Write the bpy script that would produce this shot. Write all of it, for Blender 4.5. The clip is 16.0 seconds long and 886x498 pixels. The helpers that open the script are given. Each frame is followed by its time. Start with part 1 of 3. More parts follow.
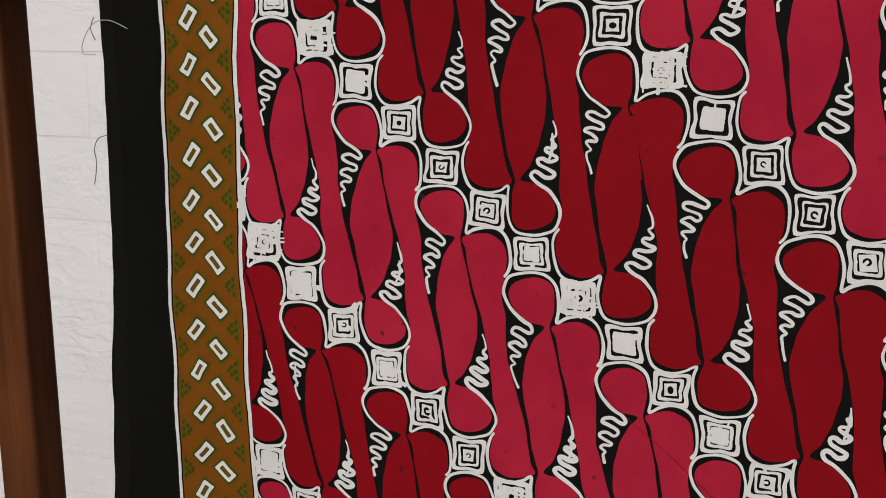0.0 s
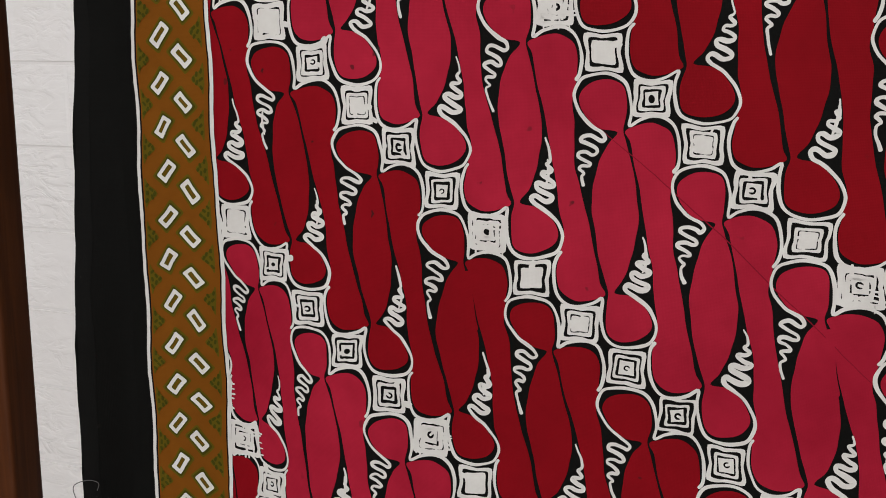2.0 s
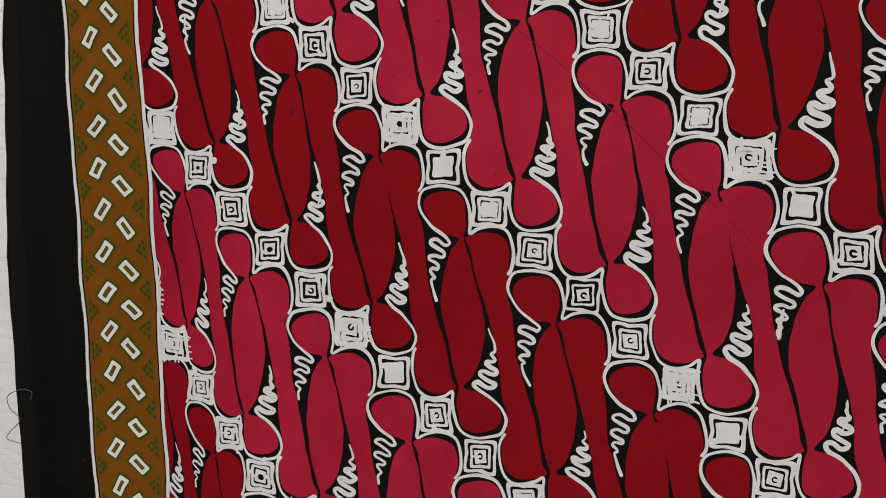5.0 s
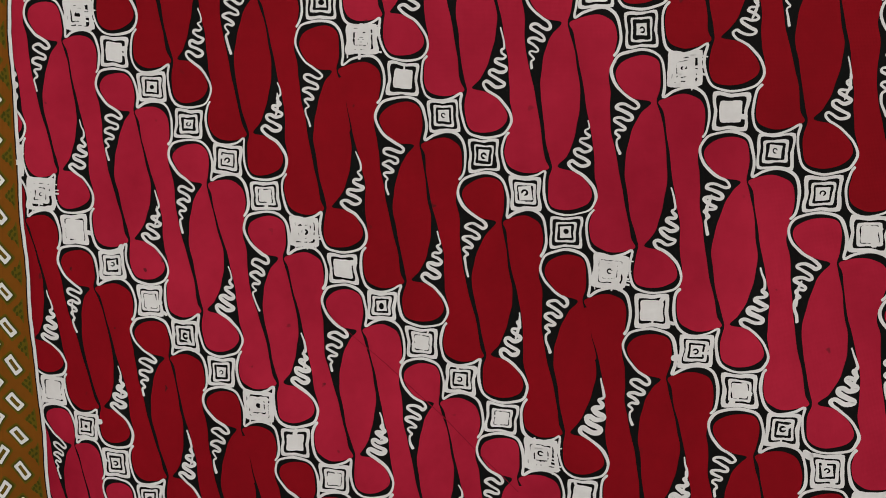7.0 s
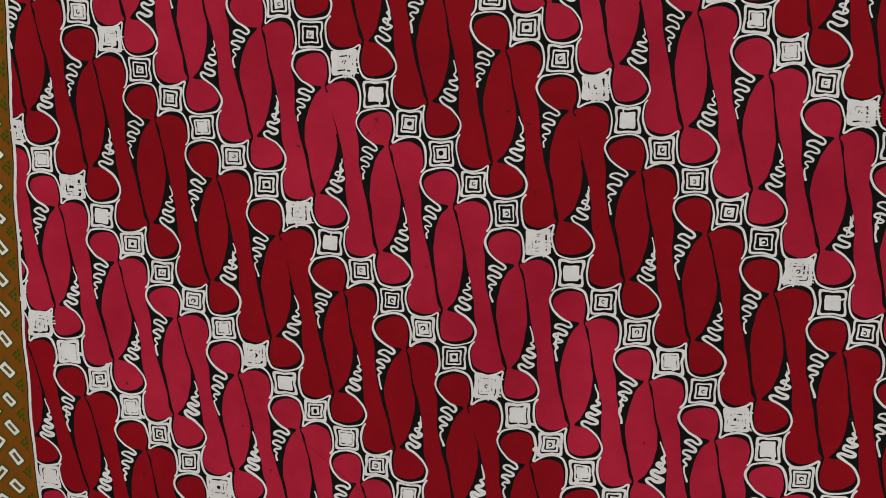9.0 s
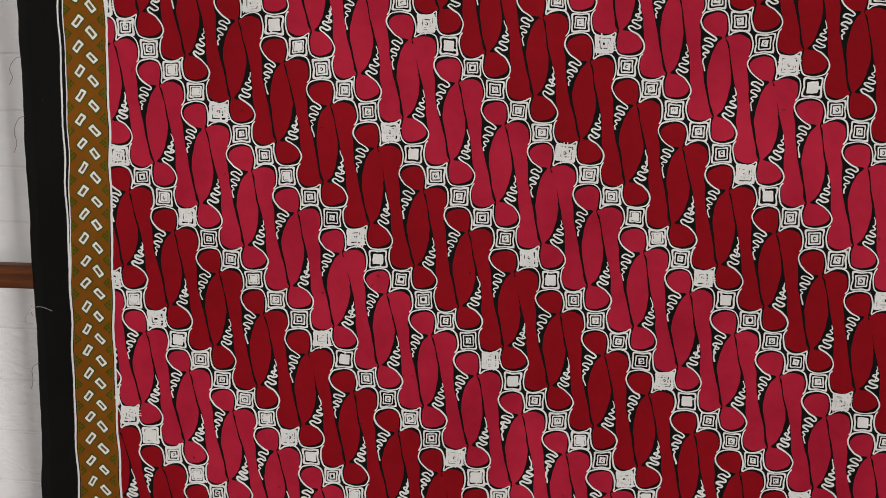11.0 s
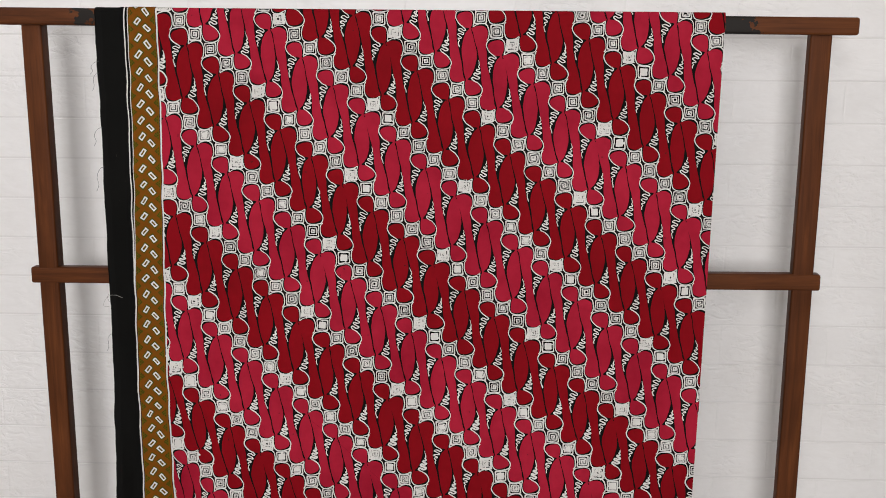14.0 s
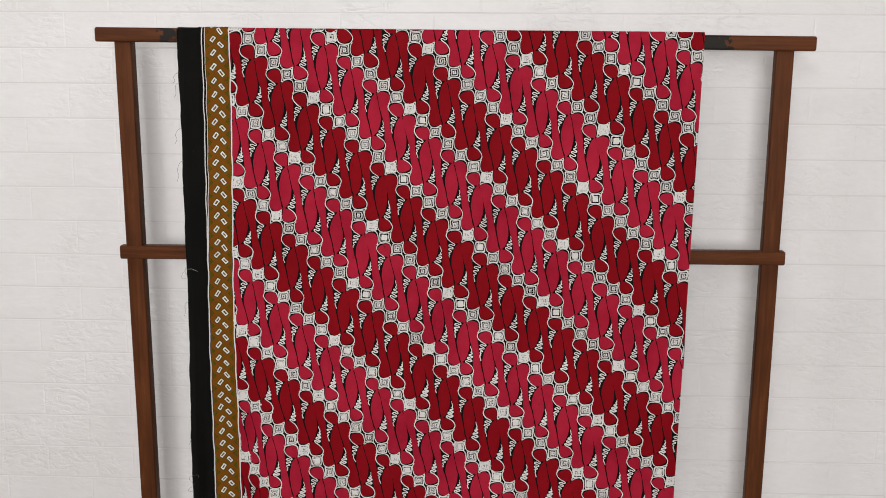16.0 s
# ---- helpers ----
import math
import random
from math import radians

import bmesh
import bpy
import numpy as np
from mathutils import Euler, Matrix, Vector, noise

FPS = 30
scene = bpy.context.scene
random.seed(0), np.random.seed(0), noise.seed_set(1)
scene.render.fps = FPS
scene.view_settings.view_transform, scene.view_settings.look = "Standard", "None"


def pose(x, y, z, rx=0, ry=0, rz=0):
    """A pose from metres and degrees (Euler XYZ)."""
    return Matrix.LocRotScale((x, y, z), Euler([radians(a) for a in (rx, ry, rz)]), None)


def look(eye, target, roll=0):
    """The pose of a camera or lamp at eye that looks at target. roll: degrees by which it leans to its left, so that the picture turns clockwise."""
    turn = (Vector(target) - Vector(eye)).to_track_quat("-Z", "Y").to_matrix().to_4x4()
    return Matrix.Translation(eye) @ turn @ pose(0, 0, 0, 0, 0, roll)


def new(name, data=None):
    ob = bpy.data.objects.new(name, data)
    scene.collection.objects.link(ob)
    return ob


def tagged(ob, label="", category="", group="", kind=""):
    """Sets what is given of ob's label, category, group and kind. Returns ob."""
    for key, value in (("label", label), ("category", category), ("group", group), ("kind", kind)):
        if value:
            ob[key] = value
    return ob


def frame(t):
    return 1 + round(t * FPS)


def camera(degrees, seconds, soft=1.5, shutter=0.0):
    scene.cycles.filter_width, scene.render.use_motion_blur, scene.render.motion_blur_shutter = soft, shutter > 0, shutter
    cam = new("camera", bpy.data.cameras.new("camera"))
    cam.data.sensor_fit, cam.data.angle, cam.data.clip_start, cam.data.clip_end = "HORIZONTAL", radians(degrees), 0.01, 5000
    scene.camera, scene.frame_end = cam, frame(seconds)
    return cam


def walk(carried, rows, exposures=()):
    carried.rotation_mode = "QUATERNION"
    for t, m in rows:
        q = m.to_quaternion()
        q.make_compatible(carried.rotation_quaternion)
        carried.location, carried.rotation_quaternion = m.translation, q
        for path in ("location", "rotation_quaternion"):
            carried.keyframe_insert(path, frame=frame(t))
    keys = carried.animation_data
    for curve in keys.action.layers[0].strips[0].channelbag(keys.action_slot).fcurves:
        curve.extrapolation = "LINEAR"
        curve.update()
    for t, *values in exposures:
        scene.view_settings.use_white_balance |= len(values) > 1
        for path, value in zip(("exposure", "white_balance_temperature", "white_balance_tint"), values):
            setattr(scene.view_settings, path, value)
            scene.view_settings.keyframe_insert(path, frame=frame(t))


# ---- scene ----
cam = camera(44.9, 16.0, soft=0.95)
PATH = [
    (0, (0.448, -0.559, 1.001), (-0.264, 1.268, 0.604), -0.0),
    (0.5, (0.455, -0.563, 0.965), (-0.256, 1.265, 0.569), 0.1),
    (1, (0.456, -0.563, 0.921), (-0.244, 1.269, 0.531), 0.0),
    (1.5, (0.453, -0.56, 0.876), (-0.246, 1.275, 0.499), 0.1),
    (2, (0.46, -0.56, 0.836), (-0.239, 1.278, 0.47), 0.2),
    (2.5, (0.465, -0.564, 0.803), (-0.236, 1.275, 0.449), 0.2),
    (3, (0.469, -0.569, 0.773), (-0.227, 1.273, 0.421), 0.1),
    (3.2, (0.468, -0.573, 0.754), (-0.225, 1.272, 0.415), 0.2),
    (5.3, (0.516, -0.583, 0.777), (-0.133, 1.279, 0.442), -0.4),
    (5.5, (0.524, -0.589, 0.797), (-0.113, 1.276, 0.455), -0.4),
    (6, (0.55, -0.603, 0.845), (-0.055, 1.272, 0.502), -0.2),
    (6.5, (0.566, -0.613, 0.907), (-0.013, 1.267, 0.545), -0.1),
    (7, (0.577, -0.644, 0.979), (0.066, 1.253, 0.603), 0.1),
    (7.5, (0.593, -0.682, 1.017), (0.137, 1.229, 0.643), 0.2),
    (8, (0.624, -0.715, 1.046), (0.22, 1.207, 0.67), 0.3),
    (8.5, (0.627, -0.762, 1.081), (0.258, 1.164, 0.686), 0.4),
    (9, (0.621, -0.836, 1.122), (0.276, 1.097, 0.739), 0.3),
    (9.5, (0.62, -0.904, 1.163), (0.296, 1.031, 0.776), 0.3),
    (10, (0.625, -0.988, 1.238), (0.328, 0.95, 0.845), 0.2),
    (10.2, (0.621, -1.025, 1.258), (0.346, 0.917, 0.87), 0.4),
    (12.3, (0.607, -1.456, 1.409), (0.49, 0.505, 1.031), 0.4),
    (12.5, (0.601, -1.488, 1.416), (0.497, 0.474, 1.039), 0.3),
    (13, (0.628, -1.578, 1.429), (0.549, 0.385, 1.053), 0.2),
    (13.5, (0.642, -1.706, 1.44), (0.562, 0.256, 1.064), 0.3),
    (14, (0.668, -1.819, 1.443), (0.583, 0.144, 1.07), 0.3),
    (14.5, (0.668, -1.891, 1.449), (0.587, 0.072, 1.076), 0.4),
    (15, (0.643, -1.978, 1.459), (0.556, -0.014, 1.089), 0.5),
    (15.5, (0.63, -2.079, 1.466), (0.53, -0.115, 1.102), 0.4),
    (16, (0.639, -2.172, 1.478), (0.548, -0.211, 1.098), 0.3),
]
walk(cam, [(t, look(eye, target, roll)) for t, eye, target, roll in PATH],
     [(0, -0.03), (3, -0.04), (5.5, -0.08), (7, -0.13), (9, -0.17), (10.5, -0.13), (12.5, -0.02), (14, 0.03), (16, 0.03)])

# ==== place ====
# ---- light ----
world = bpy.data.worlds.new("room_air")
scene.world = world
world.use_nodes = True
world.node_tree.nodes["Background"].inputs[0].default_value = (1.0, 0.98, 0.95, 1)
world.node_tree.nodes["Background"].inputs[1].default_value = 0.02


def area_lamp(name, at, target, wide, high, watts, colour):
    lamp = bpy.data.lights.new(name, "AREA")
    lamp.shape, lamp.size, lamp.size_y, lamp.energy, lamp.color = "RECTANGLE", wide, high, watts, colour
    ob = new(name, lamp)
    ob.matrix_world = look(at, target)
    return ob


# Unseen fill light added behind the camera, so its shadows stay hidden.
area_lamp("front_fill", (0.58, -4.15, 1.72), (0.45, 0.0, 1.15), 0.8, 0.7, 80, (1.0, 0.985, 0.985))
area_lamp("ceiling_lamp_middle", (0.05, -4.05, 2.45), (0.45, 0.0, 1.10), 0.6, 0.5, 22, (1.0, 0.985, 0.985))
# Unseen lamp added at the left to brighten the cloth's upper left.
area_lamp("fill_west", (-0.90, -2.0, 2.72), (0.25, 0.0, 1.15), 0.5, 0.5, 13, (1.0, 0.985, 0.985))
area_lamp("ceiling_lamp_east", (2.20, -3.3, 2.70), (0.50, 0.0, 1.05), 0.5, 0.5, 8, (1.0, 0.93, 0.86))


# ---- materials ----
def nodes_of(name, rough=0.6, metal=0.0):
    m = bpy.data.materials.new(name)
    m.use_nodes = True
    nt = m.node_tree
    b = nt.nodes["Principled BSDF"]
    b.inputs["Roughness"].default_value = rough
    b.inputs["Metallic"].default_value = metal
    return m, nt, b


def add(nt, kind, **inputs):
    n = nt.nodes.new(kind)
    for k, v in inputs.items():
        key = k.replace("_", " ")
        if key in n.inputs:
            n.inputs[key].default_value = v
    return n


def coords(nt, scale=(1, 1, 1)):
    c = nt.nodes.new("ShaderNodeTexCoord")
    mp = nt.nodes.new("ShaderNodeMapping")
    mp.inputs["Scale"].default_value = scale
    nt.links.new(c.outputs["Object"], mp.inputs["Vector"])
    return mp.outputs["Vector"]


def noise_tex(nt, vec, scale, detail=4.0, rough=0.55, distort=0.0):
    n = add(nt, "ShaderNodeTexNoise", Scale=scale, Detail=detail, Roughness=rough, Distortion=distort)
    nt.links.new(vec, n.inputs["Vector"])
    return n.outputs["Fac"]


def ramp(nt, fac, stops):
    r = nt.nodes.new("ShaderNodeValToRGB")
    e = r.color_ramp.elements
    while len(e) < len(stops):
        e.new(0.5)
    for el, (p, c) in zip(e, stops):
        el.position, el.color = p, (*c, 1) if len(c) == 3 else c
    nt.links.new(fac, r.inputs["Fac"])
    return r.outputs["Color"]


def blend(nt, fac, a, b, kind="MIX"):
    m = nt.nodes.new("ShaderNodeMix")
    m.data_type, m.blend_type = "RGBA", kind
    for sock, v in ((m.inputs[0], fac), (m.inputs[6], a), (m.inputs[7], b)):
        if isinstance(v, bpy.types.NodeSocket):
            nt.links.new(v, sock)
        else:
            sock.default_value = v if isinstance(v, float) else (*v, 1)
    return m.outputs[2]


def bump(nt, b, height, strength, distance, before=None):
    n = add(nt, "ShaderNodeBump", Strength=strength, Distance=distance)
    nt.links.new(height, n.inputs["Height"])
    if before is not None:
        nt.links.new(before, n.inputs["Normal"])
    nt.links.new(n.outputs["Normal"], b.inputs["Normal"])
    return n.outputs["Normal"]


def dyed_cotton(name, low, high, speck=0.0, speck_colour=(0.02, 0.01, 0.01), rough=0.72, spec=0.25):
    """Dyed woven cotton: uneven dye at two scales, a fine weave, soft creases."""
    m, nt, b = nodes_of(name, rough)
    b.inputs["Specular IOR Level"].default_value = spec
    v = coords(nt)
    big = ramp(nt, noise_tex(nt, v, 7.0, 5.0, 0.6), [(0.3, (0, 0, 0)), (0.7, (1, 1, 1))])
    fine = noise_tex(nt, v, 60.0, 5.0, 0.65)
    c = blend(nt, big, low, high)
    tone = ramp(nt, fine, [(0.3, (0.88, 0.86, 0.86)), (0.7, (1.0, 1.0, 1.0))])
    c = blend(nt, 1.0, c, tone, "MULTIPLY")
    if speck > 0:
        s = noise_tex(nt, v, 95.0, 2.0, 0.5)
        f = ramp(nt, s, [(0.712, (0, 0, 0)), (0.745, (1, 1, 1))])
        broad = ramp(nt, noise_tex(nt, v, 7.0, 1.0), [(0.46, (0, 0, 0)), (0.60, (speck, speck, speck))])
        both = blend(nt, 1.0, f, broad, "MULTIPLY")
        c = blend(nt, both, c, speck_colour)
    nt.links.new(c, b.inputs["Base Color"])
    crease = bump(nt, b, noise_tex(nt, v, 4.0, 2.0, 0.4, 0.6), 0.30, 0.012)
    weave = add(nt, "ShaderNodeTexWave", Scale=420.0, Distortion=0.6)
    weave.bands_direction = "Z"
    nt.links.new(v, weave.inputs["Vector"])
    weave2 = add(nt, "ShaderNodeTexWave", Scale=420.0, Distortion=0.6)
    weave2.bands_direction = "X"
    nt.links.new(v, weave2.inputs["Vector"])
    both = blend(nt, 0.5, weave.outputs["Color"], weave2.outputs["Color"])
    bump(nt, b, both, 0.18, 0.0003, crease)
    return m


MAT_BLACK = dyed_cotton("black_dyed_cotton", (0.0042, 0.0042, 0.0038), (0.0062, 0.0062, 0.0056), 0.5, (0.035, 0.03, 0.026), spec=0.05)
MAT_HEM = dyed_cotton("lighter_black_cotton", (0.0050, 0.0050, 0.0046), (0.0072, 0.0072, 0.0067), 0.4, (0.04, 0.035, 0.03), spec=0.06)
MAT_DARK = dyed_cotton("crimson_dyed_cotton", (0.192, 0.0021, 0.0060), (0.250, 0.0031, 0.0086), 0.8, spec=0.06)
MAT_PINK = dyed_cotton("rose_dyed_cotton", (0.284, 0.0068, 0.0230), (0.438, 0.0172, 0.0440), 0.7, spec=0.06)
MAT_WHITE = dyed_cotton("undyed_white_cotton", (0.66, 0.65, 0.62), (0.74, 0.73, 0.70), spec=0.1)
# Rose darkened to paint in the shade along the crease.
MAT_CREASE_SHADE = dyed_cotton("shaded_rose_cotton", (0.190, 0.0050, 0.0160), (0.240, 0.0070, 0.0220), spec=0.06)
MAT_BROWN = dyed_cotton("rust_dyed_cotton", (0.164, 0.054, 0.0042), (0.200, 0.066, 0.0054), spec=0.06)
MAT_OCHRE = dyed_cotton("ochre_dyed_cotton", (0.088, 0.066, 0.0042), (0.122, 0.086, 0.0058), 1.0, (0.045, 0.045, 0.003), spec=0.06)
MAT_OLIVE = dyed_cotton("olive_dyed_cotton", (0.042, 0.044, 0.0035), (0.066, 0.062, 0.005), spec=0.06)


def stained_wood(name, along, patches=()):
    """Brown stained teak with grain along an axis (0 x, 2 z), and dark patches of old glue given as (x from, x to)."""
    m, nt, b = nodes_of(name, 0.38)
    b.inputs["Specular IOR Level"].default_value = 0.14
    sc = [38.0, 38.0, 38.0]
    sc[along] = 2.2
    v = coords(nt, sc)
    grain = noise_tex(nt, v, 1.6, 8.0, 0.62, 1.1)
    broad = noise_tex(nt, coords(nt, (5, 5, 5)), 1.0, 3.0)
    sc2 = [160.0, 160.0, 160.0]
    sc2[along] = 5.0
    pores = noise_tex(nt, coords(nt, sc2), 1.0, 3.0, 0.6)
    c = ramp(nt, grain, [(0.25, (0.062, 0.0185, 0.0055)), (0.5, (0.100, 0.0310, 0.0088)), (0.75, (0.158, 0.0520, 0.0140))])
    c = blend(nt, 1.0, c, ramp(nt, broad, [(0.3, (0.66, 0.62, 0.60)), (0.7, (1.12, 1.08, 1.05))]), "MULTIPLY")
    c = blend(nt, 1.0, c, ramp(nt, pores, [(0.36, (0.8, 0.77, 0.75)), (0.47, (1, 1, 1))]), "MULTIPLY")
    for lo, hi in patches:
        tc = nt.nodes.new("ShaderNodeTexCoord")
        sep = nt.nodes.new("ShaderNodeSeparateXYZ")
        nt.links.new(tc.outputs["Object"], sep.inputs[0])
        ragged = noise_tex(nt, coords(nt, (1, 1, 1)), 62.0, 4.0, 0.6)
        wob = nt.nodes.new("ShaderNodeMath")
        wob.operation = "MULTIPLY_ADD"
        nt.links.new(ragged, wob.inputs[0])
        wob.inputs[1].default_value = 0.110
        nt.links.new(sep.outputs[0], wob.inputs[2])
        mid, half = (lo + hi) / 2 + 0.055, (hi - lo) / 2
        dist = nt.nodes.new("ShaderNodeMath")
        dist.operation = "SUBTRACT"
        nt.links.new(wob.outputs[0], dist.inputs[0])
        dist.inputs[1].default_value = mid
        ab = nt.nodes.new("ShaderNodeMath")
        ab.operation = "ABSOLUTE"
        nt.links.new(dist.outputs[0], ab.inputs[0])
        lt = nt.nodes.new("ShaderNodeMath")
        lt.operation = "LESS_THAN"
        nt.links.new(ab.outputs[0], lt.inputs[0])
        lt.inputs[1].default_value = half
        c = blend(nt, lt.outputs[0], c, (0.016, 0.013, 0.011))
    nt.links.new(c, b.inputs["Base Color"])
    r = ramp(nt, broad, [(0.3, (0.40, 0.40, 0.40)), (0.7, (0.58, 0.58, 0.58))])
    nt.links.new(r, b.inputs["Roughness"])
    n1 = bump(nt, b, grain, 0.25, 0.0015)
    bump(nt, b, pores, 0.25, 0.0005, n1)
    return m


MAT_WOOD_UP = stained_wood("stained_teak_upright", 2)
MAT_WOOD_BAR = stained_wood("stained_teak_bar", 0, [(-0.588, -0.553), (0.495, 0.548)])
MAT_WOOD_CROSS = stained_wood("stained_teak_crossbar", 0)


def white_foam(name):
    """Soft white embossed foam brick: split-stone relief, faint grubby stains."""
    m, nt, b = nodes_of(name, 0.42)
    b.inputs["Specular IOR Level"].default_value = 0.35
    tc = nt.nodes.new("ShaderNodeTexCoord")
    info = nt.nodes.new("ShaderNodeObjectInfo")
    off = nt.nodes.new("ShaderNodeVectorMath")
    off.operation = "MULTIPLY_ADD"
    geo = nt.nodes.new("ShaderNodeNewGeometry")
    off.inputs[1].default_value = (1.0, 1.0, 2.3)
    nt.links.new(geo.outputs["Position"], off.inputs[0])
    nt.links.new(info.outputs["Random"], off.inputs[2])
    v = off.outputs[0]
    stone = noise_tex(nt, v, 10.0, 3.0, 0.5, 1.0)
    chip = noise_tex(nt, v, 38.0, 4.0, 0.6, 0.8)
    stain = noise_tex(nt, geo.outputs["Position"], 2.3, 4.0, 0.55)
    c = ramp(nt, stain, [(0.35, (0.845, 0.822, 0.812)), (0.6, (0.895, 0.878, 0.872))])
    c = blend(nt, 1.0, c, ramp(nt, chip, [(0.25, (0.97, 0.967, 0.963)), (0.6, (1, 1, 1))]), "MULTIPLY")
    nt.links.new(c, b.inputs["Base Color"])
    wide = nt.nodes.new("ShaderNodeVectorMath")
    wide.operation = "MULTIPLY"
    wide.inputs[1].default_value = (1.0, 1.0, 0.9)
    nt.links.new(v, wide.inputs[0])
    ledge = ramp(nt, noise_tex(nt, wide.outputs[0], 30.0, 4.0, 0.55, 0.9), [(0.40, (0, 0, 0)), (0.50, (0.6, 0.6, 0.6)), (0.56, (0.66, 0.66, 0.66)), (0.68, (1, 1, 1))])
    patchy = ramp(nt, noise_tex(nt, geo.outputs["Position"], 6.0, 2.0), [(0.48, (0.05, 0.05, 0.05)), (0.62, (1, 1, 1))])
    ledge = blend(nt, 1.0, ledge, patchy, "MULTIPLY")
    n1 = bump(nt, b, stone, 0.16, 0.010)
    n2 = bump(nt, b, ledge, 0.42, 0.0040, n1)
    bump(nt, b, chip, 0.06, 0.0015, n2)
    return m


MAT_FOAM = white_foam("white_foam_brick")


def plain_paint(name, colour, rough=0.6, scale=3.0):
    m, nt, b = nodes_of(name, rough)
    v = coords(nt)
    c = blend(nt, noise_tex(nt, v, scale, 5.0), tuple(x * 0.92 for x in colour), colour)
    nt.links.new(c, b.inputs["Base Color"])
    bump(nt, b, noise_tex(nt, v, 90.0, 3.0), 0.15, 0.001)
    return m


MAT_JOINT = plain_paint("white_foam_joint", (0.82, 0.80, 0.79))
# Room colours kept dim so these unseen surfaces bounce less light.
MAT_PAINT = plain_paint("unseen_wall_paint", (0.30, 0.29, 0.275))
MAT_CEIL = plain_paint("white_ceiling_paint", (0.66, 0.65, 0.635))
MAT_FLOOR = plain_paint("unseen_floor_tone", (0.34, 0.32, 0.295), 0.3, 6.0)
MAT_THREAD = plain_paint("grey_thread", (0.10, 0.10, 0.10), 0.9, 40.0)
MAT_THREAD_PALE = plain_paint("pale_thread", (0.42, 0.40, 0.37), 0.9, 40.0)


# ---- mesh helpers ----
def mesh_from(name, verts, faces, material, smooth=False):
    me = bpy.data.meshes.new(name)
    me.from_pydata([tuple(v) for v in verts], [], [tuple(f) for f in faces])
    me.materials.append(material)
    if smooth:
        for p in me.polygons:
            p.use_smooth = True
    me.update()
    return me


def part(name, me, parent, label=""):
    ob = new(name, me)
    ob.parent = parent
    return tagged(ob, label)


def bevelled_box(size, edge, segments=2, loops=0, wobble=0.0):
    """A box about its centre with rounded edges; loops cuts it across its longest side, wobble makes the faces uneven."""
    bm = bmesh.new()
    bmesh.ops.create_cube(bm, size=1.0)
    bmesh.ops.scale(bm, vec=size, verts=bm.verts)
    if edge > 0:
        bmesh.ops.bevel(bm, geom=bm.edges[:], offset=edge, segments=segments, profile=0.5, affect="EDGES")
    if loops:
        axis = max(range(3), key=lambda k: size[k])
        n = [0, 0, 0]
        n[axis] = 1
        for k in range(1, loops + 1):
            co = [0, 0, 0]
            co[axis] = size[axis] * (k / (loops + 1) - 0.5)
            bmesh.ops.bisect_plane(bm, geom=bm.verts[:] + bm.edges[:] + bm.faces[:], plane_co=co, plane_no=n)
    if wobble:
        for v in bm.verts:
            q = noise.noise_vector(v.co * 9.0)
            v.co += q * wobble
    return bm


def finish(bm, name, material, smooth=True):
    me = bpy.data.meshes.new(name)
    bm.to_mesh(me)
    bm.free()
    me.materials.append(material)
    for p in me.polygons:
        p.use_smooth = smooth
    return me


# ---- room ----
WALL_Y = 0.26
ROW, LEN, JOINT = 0.0797, 0.2091, 0.0018
Z_SEAM, X_SEAM = 1.5395, -0.334


def slab(name, lo, hi, material, label):
    size = [h - l for l, h in zip(lo, hi)]
    bm = bevelled_box(size, 0.0)
    bmesh.ops.translate(bm, vec=[(h + l) / 2 for l, h in zip(lo, hi)], verts=bm.verts)
    ob = new(name, finish(bm, name, material, False))
    return tagged(ob, label, kind="structure")


wall_north = slab("wall_north", (-2.6, WALL_Y + 0.0042, 0.0), (3.6, WALL_Y + 0.16, 2.8), MAT_JOINT, "white embossed foam brick panels on a plain wall")
# Unseen surfaces, added to close the room and hold its bounced light.
slab("wall_south", (-2.6, -4.4, 0.0), (3.6, -4.25, 2.8), MAT_PAINT, "unseen plain wall added to close the room")
slab("wall_west", (-2.75, -4.4, 0.0), (-2.6, WALL_Y + 0.16, 2.8), MAT_PAINT, "unseen plain side wall added to close the room")
slab("wall_east", (3.6, -4.4, 0.0), (3.75, WALL_Y + 0.16, 2.8), MAT_PAINT, "unseen plain side wall added to close the room")
slab("floor", (-2.75, -4.4, -0.15), (3.75, WALL_Y + 0.16, 0.0), MAT_FLOOR, "unseen plain floor under the cloth rack")
slab("ceiling", (-2.75, -4.4, 2.8), (3.75, WALL_Y + 0.16, 2.95), MAT_CEIL, "unseen plain white ceiling added to close the room")


# ---- cloth rack ----
rack = tagged(new("cloth_rack"), "brown stained wooden cloth rack with two uprights", "rack")
rack.location = (0.55, 0.022, 0.0)


def rack_part(name, size, centre, tilt, material, label, edge=0.004, loops=8):
    bm = bevelled_box(size, edge, 3, loops, 0.0006)
    ob = part(name, finish(bm, name, material), rack, label)
    ob.matrix_parent_inverse = rack.matrix_basis.inverted()
    ob.matrix_basis = pose(*centre, 0, tilt, 0)
    m = ob.modifiers.new("weighted", "WEIGHTED_NORMAL")
    m.keep_sharp = True
    return ob


BAR_SLOPE = 0.0050 / 1.07
rack_part("top_bar", (1.443, 0.046, 0.0290), (0.5505, 0.0270, 1.4830), math.degrees(math.atan(0.0080)), MAT_WOOD_BAR, "brown wooden top bar with dark worn patches", 0.0045, 12)
rack_part("upright", (0.0350, 0.031, 1.4800), (-0.1127, 0.0330, 0.7400), -0.46, MAT_WOOD_UP, "", 0.004, 10)
